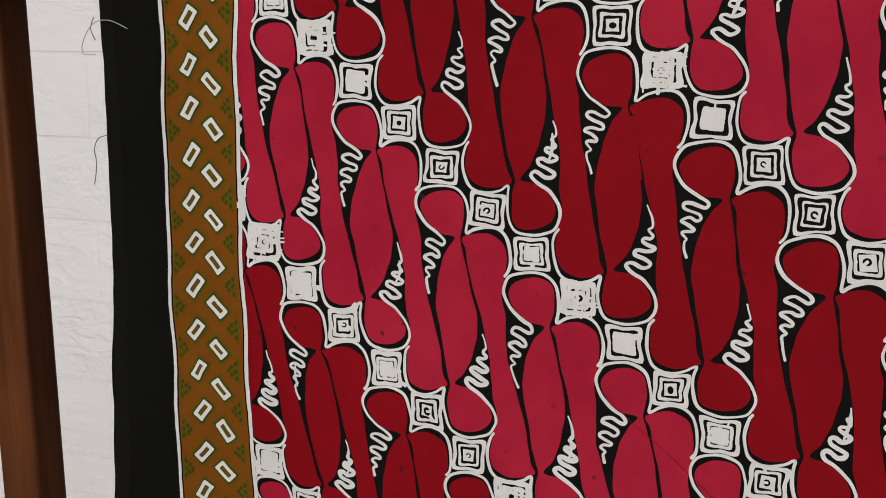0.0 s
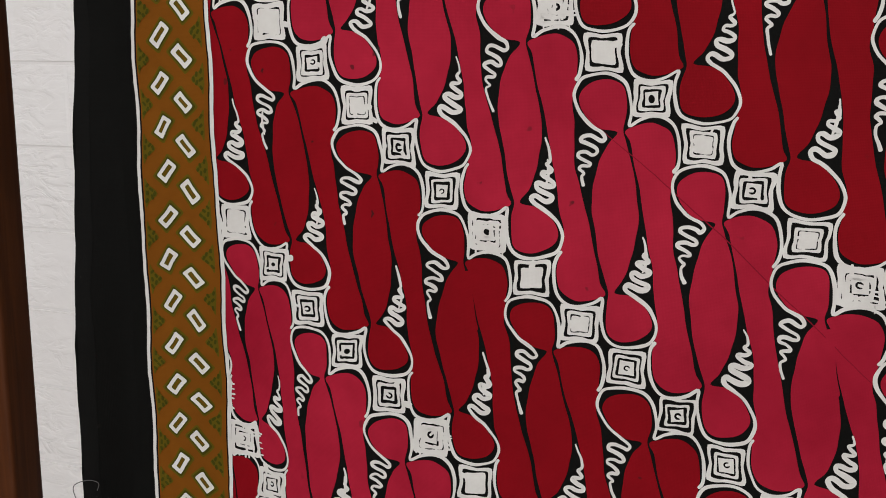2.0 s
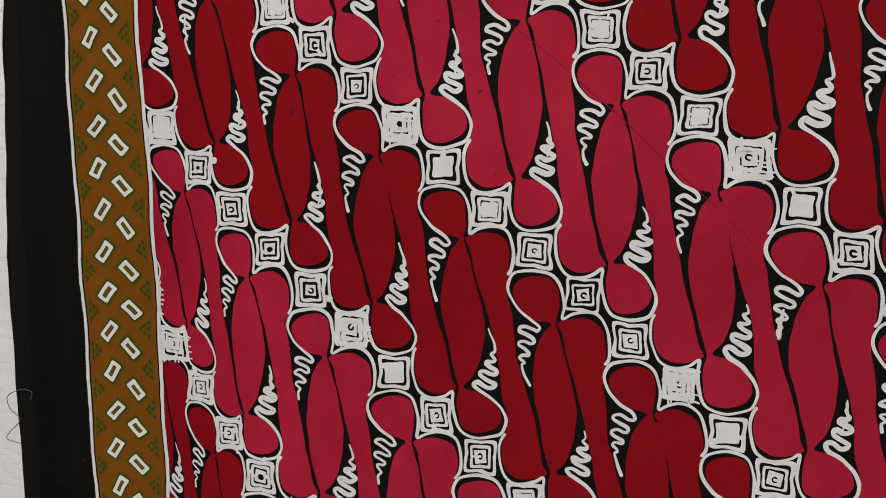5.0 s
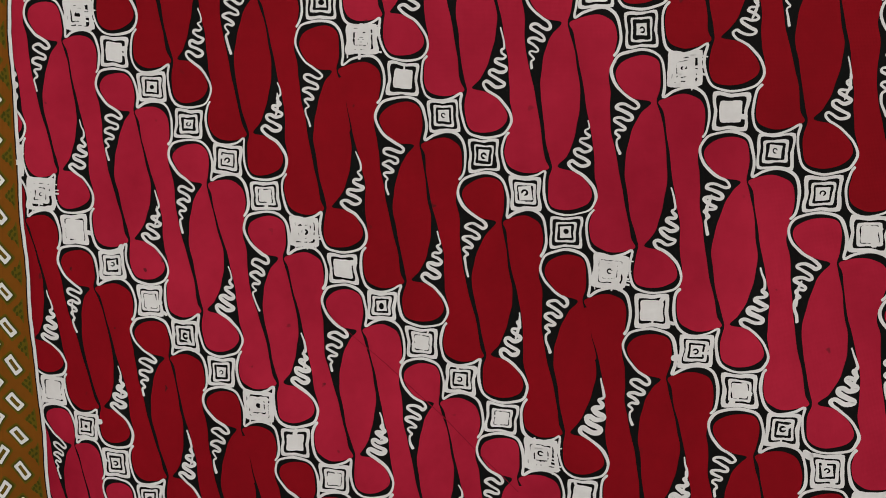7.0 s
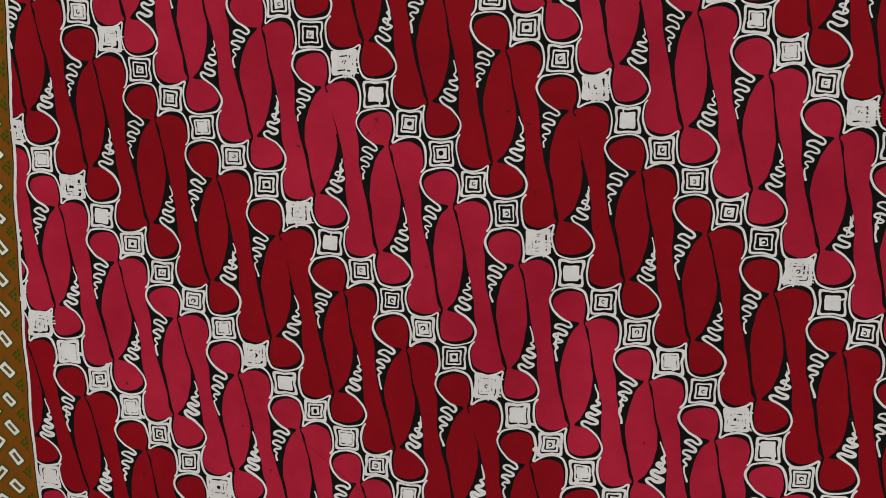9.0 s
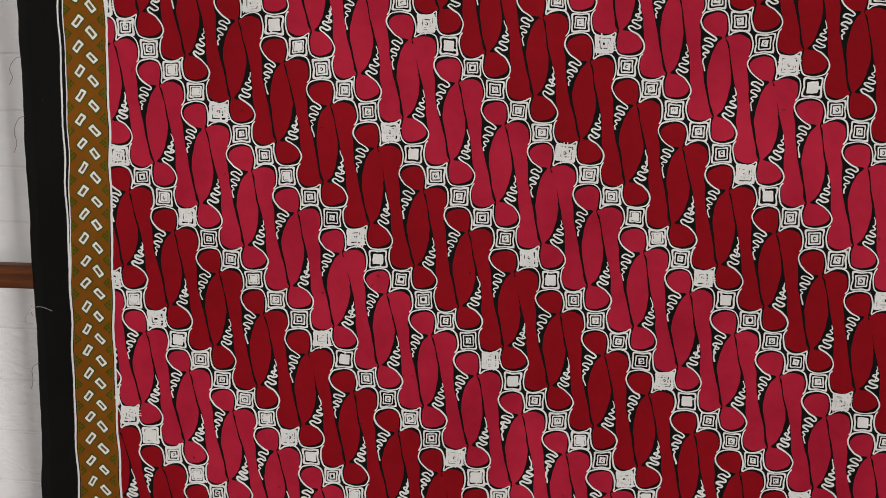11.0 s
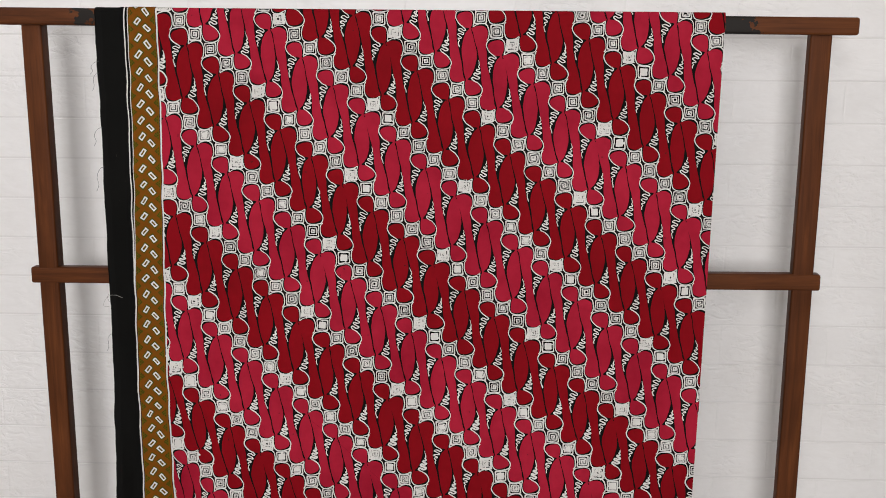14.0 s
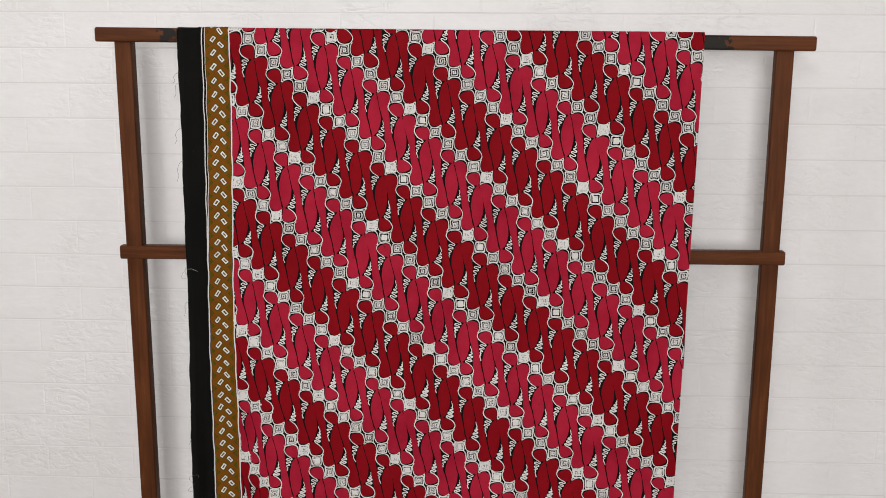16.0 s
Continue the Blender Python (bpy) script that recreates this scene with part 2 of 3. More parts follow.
rack_part("upright", (0.0360, 0.024, 1.4700), (1.2095, 0.0300, 0.7350), 0.42, MAT_WOOD_UP, "", 0.004, 10)
rack_part("crossbar", (1.389, 0.024, 0.0290), (0.5475, 0.0282, 1.0402), -0.26, MAT_WOOD_CROSS, "brown wooden crossbar pegged through the uprights", 0.004, 12)

# ---- batik cloth ----
BOTTOM, FOLD_R = 0.36, 0.0075


def top_of(x):
    return 1.5035 - BAR_SLOPE * x


def right_edge(s):
    return 1.039 + 0.0173 * (s - 0.75)


def smooth01(t):
    t = np.clip(t, 0, 1)
    return t * t * (3 - 2 * t)


def line_a(s):
    """The white line between the black end strip and the border."""
    return 0.0440 + 0.0095 * smooth01((s - 0.80) / 0.6) + 0.0006 * smooth01((0.76 - s) / 0.15)


def line_b(s):
    """The white line between the border and the red field."""
    return line_a(s) + 0.0520 + 0.0020 * smooth01((1.0 - s) / 0.25)


def place(x, s, h):
    """From the cloth's own plane (x across, s up) to the hanging cloth: over the bar and down its back; h: height over the cloth."""
    x, s = np.asarray(x, float), np.asarray(s, float)
    h = np.broadcast_to(np.asarray(h, float), x.shape)
    r, top = FOLD_R, top_of(x)
    s0 = top - r
    quarter, deep = r * math.pi / 2, 0.038
    hang = smooth01((1.46 - s) / 0.5)
    w = 0.0013 * hang * (np.sin(17.0 * x + 1.0) + 0.6 * np.sin(29.0 * x + 2.1 + 0.8 * s)) + 0.0010 * hang * np.sin(6.0 * s + 5.0 * x)
    curl = smooth01((0.034 - x) / 0.034) * smooth01((0.92 - s) / 0.32)
    w = w - 0.020 * curl + 0.007 * np.exp(-((x - 0.100) / 0.034) ** 2) * smooth01((0.84 - s) / 0.20)
    y, z = w - h, s.copy()
    a = np.clip((s - s0) / r, 0, math.pi / 2)
    on = s > s0
    y = np.where(on, r - (r + h) * np.cos(a), y)
    z = np.where(on, s0 + (r + h) * np.sin(a), z)
    flat = s > s0 + quarter
    d = np.clip(s - s0 - quarter, 0, deep)
    y = np.where(flat, r + d, y)
    z = np.where(flat, s0 + r + h, z)
    s2 = s0 + quarter + deep
    b = np.clip((s - s2) / r, 0, math.pi / 2)
    over = s > s2
    y = np.where(over, r + deep + (r + h) * np.sin(b), y)
    z = np.where(over, s0 + (r + h) * np.cos(b), z)
    back = s > s2 + quarter
    y = np.where(back, 2 * r + deep + h, y)
    z = np.where(back, s0 - (s - s2 - quarter), z)
    return np.stack([x, y, z], axis=-1)


cloth = tagged(new("batik_cloth"), "red and black batik cloth with ochre border, draped over a rack", "cloth")
cloth.location = (0.52, 0.02, 1.5)
CLOTH_INV = Matrix.Translation(cloth.location).inverted()


def cloth_part(name, verts, faces, material, label="", kind=""):
    ob = part(name, mesh_from(name, verts, faces, material, True), cloth, label)
    ob.matrix_parent_inverse = CLOTH_INV
    return tagged(ob, kind=kind)


def sheet():
    ss = list(np.linspace(BOTTOM, 1.47, 90)) + list(np.linspace(1.476, 1.60, 60)) + list(np.linspace(1.62, 2.25, 40))
    us = np.concatenate([np.linspace(0, 0.06, 14), np.linspace(0.075, 1, 70)])
    verts, faces = [], []
    rng = np.random.RandomState(4)
    ragged = np.cumsum(rng.normal(0, 0.0005, len(ss)))
    ragged -= np.convolve(ragged, np.ones(25) / 25, "same")
    for n, s in enumerate(ss):
        left, right = ragged[n], right_edge(min(s, 1.5))
        x = left + us * (right - left)
        verts.extend(place(x, np.full(len(us), s), 0.0))
    c = len(us)
    for i in range(len(ss) - 1):
        for j in range(c - 1):
            faces.append((i * c + j, i * c + j + 1, (i + 1) * c + j + 1, (i + 1) * c + j))
    return verts, faces


ob = cloth_part("cloth_sheet", *sheet(), MAT_BLACK, "black dyed cotton ground with a frayed cut edge")
mod = ob.modifiers.new("thickness", "SOLIDIFY")
mod.thickness, mod.offset = 0.0006, -1.0

# The field is block-printed in slanting rows: a stamp of six squares repeats along (R) and between (Q) the rows.
ROW_SHIFT = {-3: (1.6, -1.0), -2: (1.7, -1.5), -1: (3.2, 0.5), 0: (-1.25, 0.8), 1: (-4.2, 0.1), 2: (-2.25, 0.8),
             3: (-0.25, 1.1), 4: (1.15, 2.05), 5: (0.3, 1.6), 6: (-0.8, -0.3), 7: (-1.05, -1.0), 8: (-2.85, -1.4)}


def lattice(p, q):
    """Where the stamp place (p along the row, q rows up) lies in the cloth's plane; each row was set down a little out of line."""
    p, q = np.asarray(p, float), np.asarray(q, float)
    x = 0.27536 + 0.15940 * p + 0.03826 * q + 0.00039 * p * p - 0.00051 * p * q + 0.00008 * q * q
    s = 0.73484 - 0.13879 * p + 0.12294 * q + 0.00079 * p * p - 0.00009 * p * q - 0.00026 * q * q
    keys = sorted(ROW_SHIFT)
    x = x + np.interp(q, keys, [ROW_SHIFT[k][0] / 1000 for k in keys])
    s = s + np.interp(q, keys, [ROW_SHIFT[k][1] / 1000 for k in keys])
    # towards the border the lowest rows are pinched together
    pinch = np.clip(0.165 - x, 0, None) * smooth01((0.80 - s) / 0.20)
    # and one stretch beside the border was set down a little wide
    wide = 0.0035 * np.exp(-((x - 0.140) / 0.035) ** 2 - ((s - 0.85) / 0.06) ** 2)
    # while the lowest rows sag towards the middle of the cloth
    sag = np.exp(-((x - 0.42) / 0.14) ** 2) * smooth01((0.68 - s) / 0.12)
    return x + 0.22 * pinch - wide + 0.0035 * sag, s + 0.17 * pinch - 0.0038 * sag


# Millimetres about a petal's centre to stamp steps: six squares along a row, one row across.
STEP = np.linalg.inv(np.array([[171.0, 30.0], [-147.0, 124.0]]))


def spline(points, per=5, closed=False):
    """A smooth curve through the points."""
    pts = np.array(points, float)
    n, out = len(pts), []
    for i in range(n if closed else n - 1):
        if closed:
            a, b, c, d = pts[i - 1], pts[i], pts[(i + 1) % n], pts[(i + 2) % n]
        else:
            a, b, c, d = pts[max(i - 1, 0)], pts[i], pts[i + 1], pts[min(i + 2, n - 1)]
        for t in np.arange(per) / per:
            out.append(0.5 * (2 * b + (c - a) * t + (2 * a - 5 * b + 4 * c - d) * t * t + (3 * b - a - 3 * c + d) * t ** 3))
    if not closed:
        out.append(pts[-1])
    return np.array(out)


def filled(outline, longest):
    """A flat mesh inside a closed outline, with no edge longer than given."""
    bm = bmesh.new()
    bm.faces.new([bm.verts.new((x, y, 0)) for x, y in outline])
    bmesh.ops.triangulate(bm, faces=bm.faces[:])
    for _ in range(5):
        long = [e for e in bm.edges if e.calc_length() > longest]
        if not long:
            break
        bmesh.ops.subdivide_edges(bm, edges=long, cuts=1)
        bmesh.ops.triangulate(bm, faces=[f for f in bm.faces if len(f.verts) > 3])
    for f in bm.faces:
        if f.normal.z < 0:
            f.normal_flip()
    bm.verts.index_update()
    got = np.array([v.co[:2] for v in bm.verts]), [[v.index for v in f.verts] for f in bm.faces]
    bm.free()
    return got


def ribbon(points, width, per=4, taper=(1.0, 1.0), grow=None):
    """A drawn line with round ends."""
    c = spline(points, per)
    d = np.gradient(c, axis=0)
    d /= np.linalg.norm(d, axis=1)[:, None] + 1e-9
    n = np.stack([-d[:, 1], d[:, 0]], 1)
    k = len(c)
    w = np.full(k, width / 2)
    if grow is not None:
        w = np.interp(np.linspace(0, 1, k), [g[0] for g in grow], [g[1] * width / 2 for g in grow])
    cap = []
    for ang in (60, 30):
        cap.append((c[0] - d[0] * w[0] * math.sin(radians(ang)), n[0], w[0] * math.cos(radians(ang))))
    tail = [(c[-1] + d[-1] * w[-1] * math.sin(radians(ang)), n[-1], w[-1] * math.cos(radians(ang))) for ang in (30, 60)]
    rows = cap + [(c[i], n[i], w[i]) for i in range(k)] + tail
    verts = [p + q * r for p, nn, r in rows for q in (nn, -nn)]
    faces = [[2 * i, 2 * i + 1, 2 * i + 3, 2 * i + 2] for i in range(len(rows) - 1)]
    return np.array(verts), faces


def turned(points):
    return [(-x, -y) for x, y in points]


# One half of each petal; the other half is the same, turned half round.
SWAN = [(0.3, 45), (1.2, 51), (1.2, 58), (-0.2, 66), (-3.5, 70.3), (-9.5, 72), (-17, 71), (-22.8, 68), (-25.3, 64), (-24.8, 59.5), (-21.5, 54),
        (-16.8, 49.3), (-11, 46.2), (-2.6, 44.2), (-7, 38), (-10, 31), (-12.2, 21), (-13.2, 10), (-12.6, 0), (-10.0, -10), (-5.9, -27), (-2.0, -39)]
LEAF = [(-26.6, 69.2), (-22, 71.6), (-16, 73), (-10, 72.8), (-4, 70), (-0.8, 66), (0.8, 60), (1, 54), (0.2, 44), (-0.4, 35),
        (2.2, 26), (3.6, 16), (5, 4), (7.6, -6), (11.1, -19), (16.8, -38), (20.6, -51), (23.4, -63)]
CREST = [(4, 48), (4.2, 54), (3.4, 61), (0.6, 69), (-4, 73.4), (-12, 75.2), (-20, 74.2), (-25.4, 72), (-28, 67), (-28, 62), (-25, 56), (-20, 50.4), (-15, 47)]
WAVE = [(-15, 47), (-11, 44.4), (-9, 41.6), (-10.6, 40), (-13, 40.8), (-17, 43), (-20.6, 42.6), (-21.4, 40.6), (-18, 38.6), (-13, 36), (-12.2, 33.6), (-14.4, 33),
        (-18, 34.4), (-21.4, 33.8), (-21.8, 32.0), (-18.4, 30.2), (-15.4, 28.2), (-16.0, 26.6), (-19.4, 26.8), (-20.8, 25.4), (-18.8, 23.2),
        (-18.0, 21.8), (-19.8, 20.2), (-19.0, 16.0), (-17.4, 12.0), (-16, 8)]
BROW = [(4, 47.4), (9, 50.2), (16, 52), (22.6, 51.2), (27.6, 47.4), (30.6, 40), (31.6, 32), (30.8, 26), (29, 23)]
LEAF_AT = (28.2, -25.0)


def inset(outline, by):
    d = np.roll(outline, -1, 0) - np.roll(outline, 1, 0)
    d /= np.linalg.norm(d, axis=1)[:, None] + 1e-9
    area = np.sum(outline[:, 0] * np.roll(outline[:, 1], -1) - outline[:, 1] * np.roll(outline[:, 0], -1))
    return outline + np.stack([-d[:, 1], d[:, 0]], 1) * by * np.sign(area)


swan = filled(inset(spline(SWAN + turned(SWAN), 4, True), -0.12), 11.0)
leaf_v, leaf_f = filled(inset(spline(LEAF + turned(LEAF), 4, True), -0.12), 11.0)
leaf = leaf_v + np.array(LEAF_AT), leaf_f
# finer ones bend round the bar
swan_bent = filled(inset(spline(SWAN + turned(SWAN), 4, True), -0.12), 2.6)
leaf_v, leaf_f = filled(inset(spline(LEAF + turned(LEAF), 4, True), -0.12), 2.6)
leaf_bent = leaf_v + np.array(LEAF_AT), leaf_f
smear = ribbon([(3.2, 38), (5.0, 28), (7.4, 17), (10.2, 6)], 4.2, 4)


def wax_at(x, s):
    """How heavily the wax was laid on, 0 to 1: more towards the lower rows and beside the border."""
    return float(min(1.0, 0.25 + 0.75 * smooth01((1.02 - s) / 0.28) + 0.5 * math.exp(-max(0.0, x - 0.10) / 0.05)))


def drawn_outline(turn, rng, wax):
    """The white line round a petal's head with its wavy tail; no two are drawn quite alike."""
    tail = np.array(WAVE[1:]) + rng.uniform(-0.3, 0.3, (len(WAVE) - 1, 2))
    tail[-4:] += rng.uniform(-0.5, 0.5, 2)
    path = BROW[::-1] + CREST[1:] + [tuple(q) for q in tail[:len(tail) - rng.randint(0, 3)]]
    t = np.linspace(0, 1, 26)
    heavy = 1.0 + 0.45 * wax if turn is turned else 1.0
    w = np.interp(t, [0, 0.30, 0.42, 0.55, 0.80, 0.88, 0.95, 1], [1.22, 1.18, 1.22, 1.35 * heavy, 1.3 * heavy, 1.05 * heavy, 1.0, 0.6 if turn is turned else 1.25]) * rng.uniform(0.78, 1.22, 26)
    return ribbon(turn(path), 1.12 + 0.40 * wax, 5, grow=list(zip(t, w)))


def blot(rng):
    """White dye resist run together between the teeth of a tail."""
    x0, y0 = -19.6 + rng.uniform(-0.6, 0.6), 24.5 + rng.uniform(-2, 2)
    return ribbon([(x0 + 1.6, y0 + 9), (x0 + 0.4, y0 + 4), (x0, y0), (x0 + 1.0, y0 - 6)], rng.uniform(1.4, 2.4), 3, grow=[(0, 0.5), (0.3, 1.0), (0.5, 0.8), (0.7, 1.1), (1, 0.4)])


def concave_ring(half, width, pinch, turn=0.0):
    """A drawn square ring with pinched sides."""
    pts = []
    for i in range(40):
        t = 2 * math.pi * i / 40 + math.pi / 4
        c, s = math.cos(t), math.sin(t)
        r = half / max(abs(c), abs(s)) * (1 - pinch * (1 - (2 * c * s) ** 2))
        pts.append((r * math.cos(t + turn), r * math.sin(t + turn)))
    pts = np.array(pts)
    n = len(pts)
    inner = pts * ((half - width) / half)
    verts = np.concatenate([pts, inner])
    faces = [[i, (i + 1) % n, n + (i + 1) % n, n + i] for i in range(n)]
    return verts, faces


def centre(rng, half=3.9):
    """The white middle of a square with its small curled black mark."""
    half = half + rng.uniform(-0.35, 0.25)
    v, f = concave_ring(half, 1.0, 0.02, rng.uniform(-0.15, 0.15))
    n = len(v) // 2
    hole = rng.uniform(1.5, 2.1)
    t = np.arctan2(v[:n, 1], v[:n, 0])
    off = rng.uniform(-0.5, 0.5, 2)
    v[n:] = np.stack([np.cos(t), np.sin(t)], 1) * hole * rng.uniform(0.85, 1.15, 2) + off
    out = [(v, f)]
    if rng.rand() < 0.85:
        ang = rng.uniform(-0.6, 1.2) + math.pi * rng.randint(2)
        d = np.array([math.cos(ang), math.sin(ang)])
        out.append(ribbon([tuple(off + 2.5 * d), tuple(off + 1.2 * d), tuple(off - 0.1 * d)], 1.5, 2))
    return out


def soft_ring(half, width, pinch, rng, by=0.3, corner=13.0):
    """A square ring drawn with a wax pen: rounded corners, pinched sides, its two edges unsteady each for itself."""
    n = 48
    t = 2 * math.pi * np.arange(n) / n + math.pi / 4
    c, q = np.abs(np.cos(t)), np.abs(np.sin(t))
    turn = rng.uniform(-0.06, 0.06)
    lean = rng.uniform(0.97, 1.03, 2)
    rows = []
    for k, size in enumerate((half, half - width)):
        r = size / (c ** corner + q ** corner) ** (1 / corner) * (1 - pinch * (1 - (2 * c * q) ** 2))
        wave = sum(np.sin(m * t + rng.uniform(0, 6.28)) * rng.uniform(0.2, 1.0) / m ** 0.35 for m in (2, 3, 4, 6, 9, 13))
        r = r + by * 0.6 * wave
        rows.append(np.stack([r * np.cos(t + turn) * lean[0], r * np.sin(t + turn) * lean[1]], 1))
    return np.concatenate(rows), [[i, (i + 1) % n, n + (i + 1) % n, n + i] for i in range(n)]


def solid(half, pinch, rng, by=0.35):
    v, f = soft_ring(half, 1.0, pinch, rng, by)
    n = len(v) // 2
    return v[:n], [list(range(n))]


def bridges(count, inner, outer, rng):
    """Places where the wax of two rings ran together."""
    out = []
    for _ in range(count):
        side, along = rng.randint(4), rng.uniform(-0.8, 0.8)
        a, b = np.array([inner - 0.6, along * inner]), np.array([outer + 0.6, along * outer + rng.uniform(-0.5, 0.5)])
        co, si = ((1, 0), (0, 1), (-1, 0), (0, -1))[side]
        spin = np.array([[co, -si], [si, co]])
        out.append(ribbon([tuple(spin @ a), tuple(spin @ ((a + b) / 2)), tuple(spin @ b)], rng.uniform(1.0, 3.4) * (1.5 if outer > 11 else 1.0), 2))
    return out


def seal(kind, rng, full):
    """The drawn white square between the petals, in millimetres: its outer ring, inner ring, middle and stray strokes.
    full: how heavily the wax was laid on, 0 to 1."""
    if kind == 1:
        # a plain filled block in its ring
        outer = [soft_ring(10.5, 1.9 + 1.4 * full, 0.085, rng, 0.32)]
        inner = [solid(5.9 + 1.2 * full, 0.02, rng)] + bridges(1 + int(3 * full), 6.8, 8.0, rng)
        stray = bridges(int(2.2 * full), 10.6, 12.0, rng)
        return outer, inner, [], stray
    if kind == 2:
        outer = [soft_ring(10.4 + 0.4 * full, rng.uniform(1.5, 1.9) + 1.4 * full, 0.085, rng, 0.32)]
        inner = [soft_ring(6.6 + 0.4 * full, rng.uniform(1.15, 1.6) + 0.8 * full, 0.035, rng, 0.30)] + bridges(int(rng.uniform(0, 3.4 * full)), 6.7, 8.0, rng)
        core = centre(rng, rng.uniform(3.3, 3.9) + 0.4 * full) + bridges(int(rng.uniform(0, 4 * full)), 3.8, 4.9, rng)
        if rng.rand() < 0.6 * full:
            # the middle ran together into one block with a few dark nicks
            core = [solid(4.3 + 0.5 * full, 0.02, rng, 0.45)] + bridges(2, 4.2, 5.0, rng)
        return outer, inner, core, bridges(int(1.8 * full), 10.6, 12.0, rng)
    # two impressions overlap here: rings out of register, hatched over with stray strokes
    big = rng.uniform(0.93, 1.03) + 0.15 * full
    outer = [soft_ring(10.2 * big, 2.6, 0.05, rng, 0.6)]
    v, f = soft_ring(9.4 * big, 2.2, 0.05, rng, 0.8)
    outer.append((v + np.array([1.2, -0.5]) + rng.uniform(-0.6, 0.6, 2), f))
    v, f = soft_ring(6.8, 2.3, 0.02, rng, 0.6)
    inner = [(v + rng.uniform(-0.9, 0.9, 2), f)] + bridges(4, 6.0, 8.0, rng)
    core = centre(rng, 4.2)
    stray = []
    for _ in range(10):
        x0, y0 = rng.uniform(-7.5, 8.5), rng.uniform(-8.5, 7.5)
        dx, dy = (rng.uniform(2, 4), rng.uniform(-0.5, 0.5)) if rng.rand() < 0.6 else (rng.uniform(-0.5, 0.5), rng.uniform(2, 4))
        stray.append(ribbon([(x0 - dx, y0 - dy), (x0 + 0.2, y0 + 0.2), (x0 + dx, y0 + dy)], rng.uniform(0.7, 1.7), 3))
    # the comb of short teeth where the second stamp overshoots
    for at in np.linspace(-8.5, 8.5, 9):
        if rng.rand() < 0.5:
            long = rng.uniform(1.5, 3.6)
            y0 = at + rng.uniform(-0.5, 0.5)
            stray.append(ribbon([(8.5 * big, y0), (9.6 * big, y0 + 0.2), (9.4 * big + long, y0 + rng.uniform(-0.4, 0.4))], rng.uniform(0.7, 1.3), 2))
        if rng.rand() < 0.3:
            x0 = at + rng.uniform(-0.5, 0.5)
            stray.append(ribbon([(x0, -8.5 * big), (x0 + 0.2, -9.6 * big), (x0 + rng.uniform(-0.4, 0.4), -9.4 * big - rng.uniform(1.0, 2.6))], rng.uniform(0.7, 1.3), 2))
    return outer, inner, core, stray


def wander(x, s):
    """The small unsteadiness of a hand-drawn line."""
    dx = 0.00055 * np.sin(83 * x + 61 * s) + 0.00045 * np.sin(97 * s - 51 * x + 2) + 0.00016 * np.sin(409 * x + 377 * s + 1)
    ds = 0.00055 * np.sin(73 * s + 59 * x + 4) + 0.00045 * np.sin(89 * x - 67 * s + 3) + 0.00016 * np.sin(431 * s - 353 * x + 5)
    return x + dx, s + ds


class Print:
    """Collects flat pieces of one dye in the cloth's plane, trims them to the cloth and hangs them."""

    def __init__(self):
        self.v, self.f, self.h, self.n, self.k = [], [], [], 0, 0

    def add(self, x, s, faces, h):
        x, s = wander(x, s)
        self.k += 1
        self.v.append(np.stack([x, s], 1))
        self.h.append(np.full(len(x), h + (self.k % 7) * 0.00002))
        self.f.extend([[i + self.n for i in f] for f in faces])
        self.n += len(x)

    def link(self, name, material, label, kind="", low=BOTTOM + 0.001, high=1.545):
        if not self.n:
            return None
        v, h = np.concatenate(self.v), np.concatenate(self.h)
        bm = bmesh.new()
        vs = [bm.verts.new((a, c, b)) for (a, b), c in zip(v, h)]
        for f in self.f:
            bm.faces.new([vs[i] for i in f])
        cuts = (((1.039, 0, 0.75), (1, 0, -0.0173)), ((0, 0, low), (0, 0, -1)), ((0, 0, high), (0, 0, 1)))
        for co, no in cuts:
            if all((w.co - Vector(co)).dot(Vector(no)) < 0 for w in bm.verts):
                continue
            bmesh.ops.bisect_plane(bm, geom=bm.verts[:] + bm.edges[:] + bm.faces[:], plane_co=co, plane_no=no, clear_outer=True)
        left = [w for w in bm.verts if w.co.x < 0.055]
        bmesh.ops.delete(bm, geom=left, context="VERTS")
        if not bm.faces:
            bm.free()
            return None
        bm.verts.index_update()
        co = np.array([w.co[:] for w in bm.verts])
        faces = [[w.index for w in f.verts] for f in bm.faces]
        bm.free()
        hung = place(co[:, 0], co[:, 2], co[:, 1])
        if name != "petal":
            return cloth_part(name, hung, faces, material, label, kind)
        # a petal cut in two by the cloth's edge is two petals
        root = list(range(len(co)))

        def find(i):
            while root[i] != i:
                i = root[i]
            return i

        for f in faces:
            for i in f[1:]:
                root[find(i)] = find(f[0])
        islands = {}
        for f in faces:
            islands.setdefault(find(f[0]), []).append(f)
        for bits in islands.values():
            used = sorted({i for f in bits for i in f})
            at = {i: k for k, i in enumerate(used)}
            cloth_part(name, hung[used], [[at[i] for i in f] for f in bits], material, label, kind)
        return None


def stamped(piece, p, q):
    """A drawn piece in millimetres, set about the stamp place (p, q)."""
    g = piece[0] @ STEP.T
    return lattice(p + g[:, 0], q + g[:, 1])


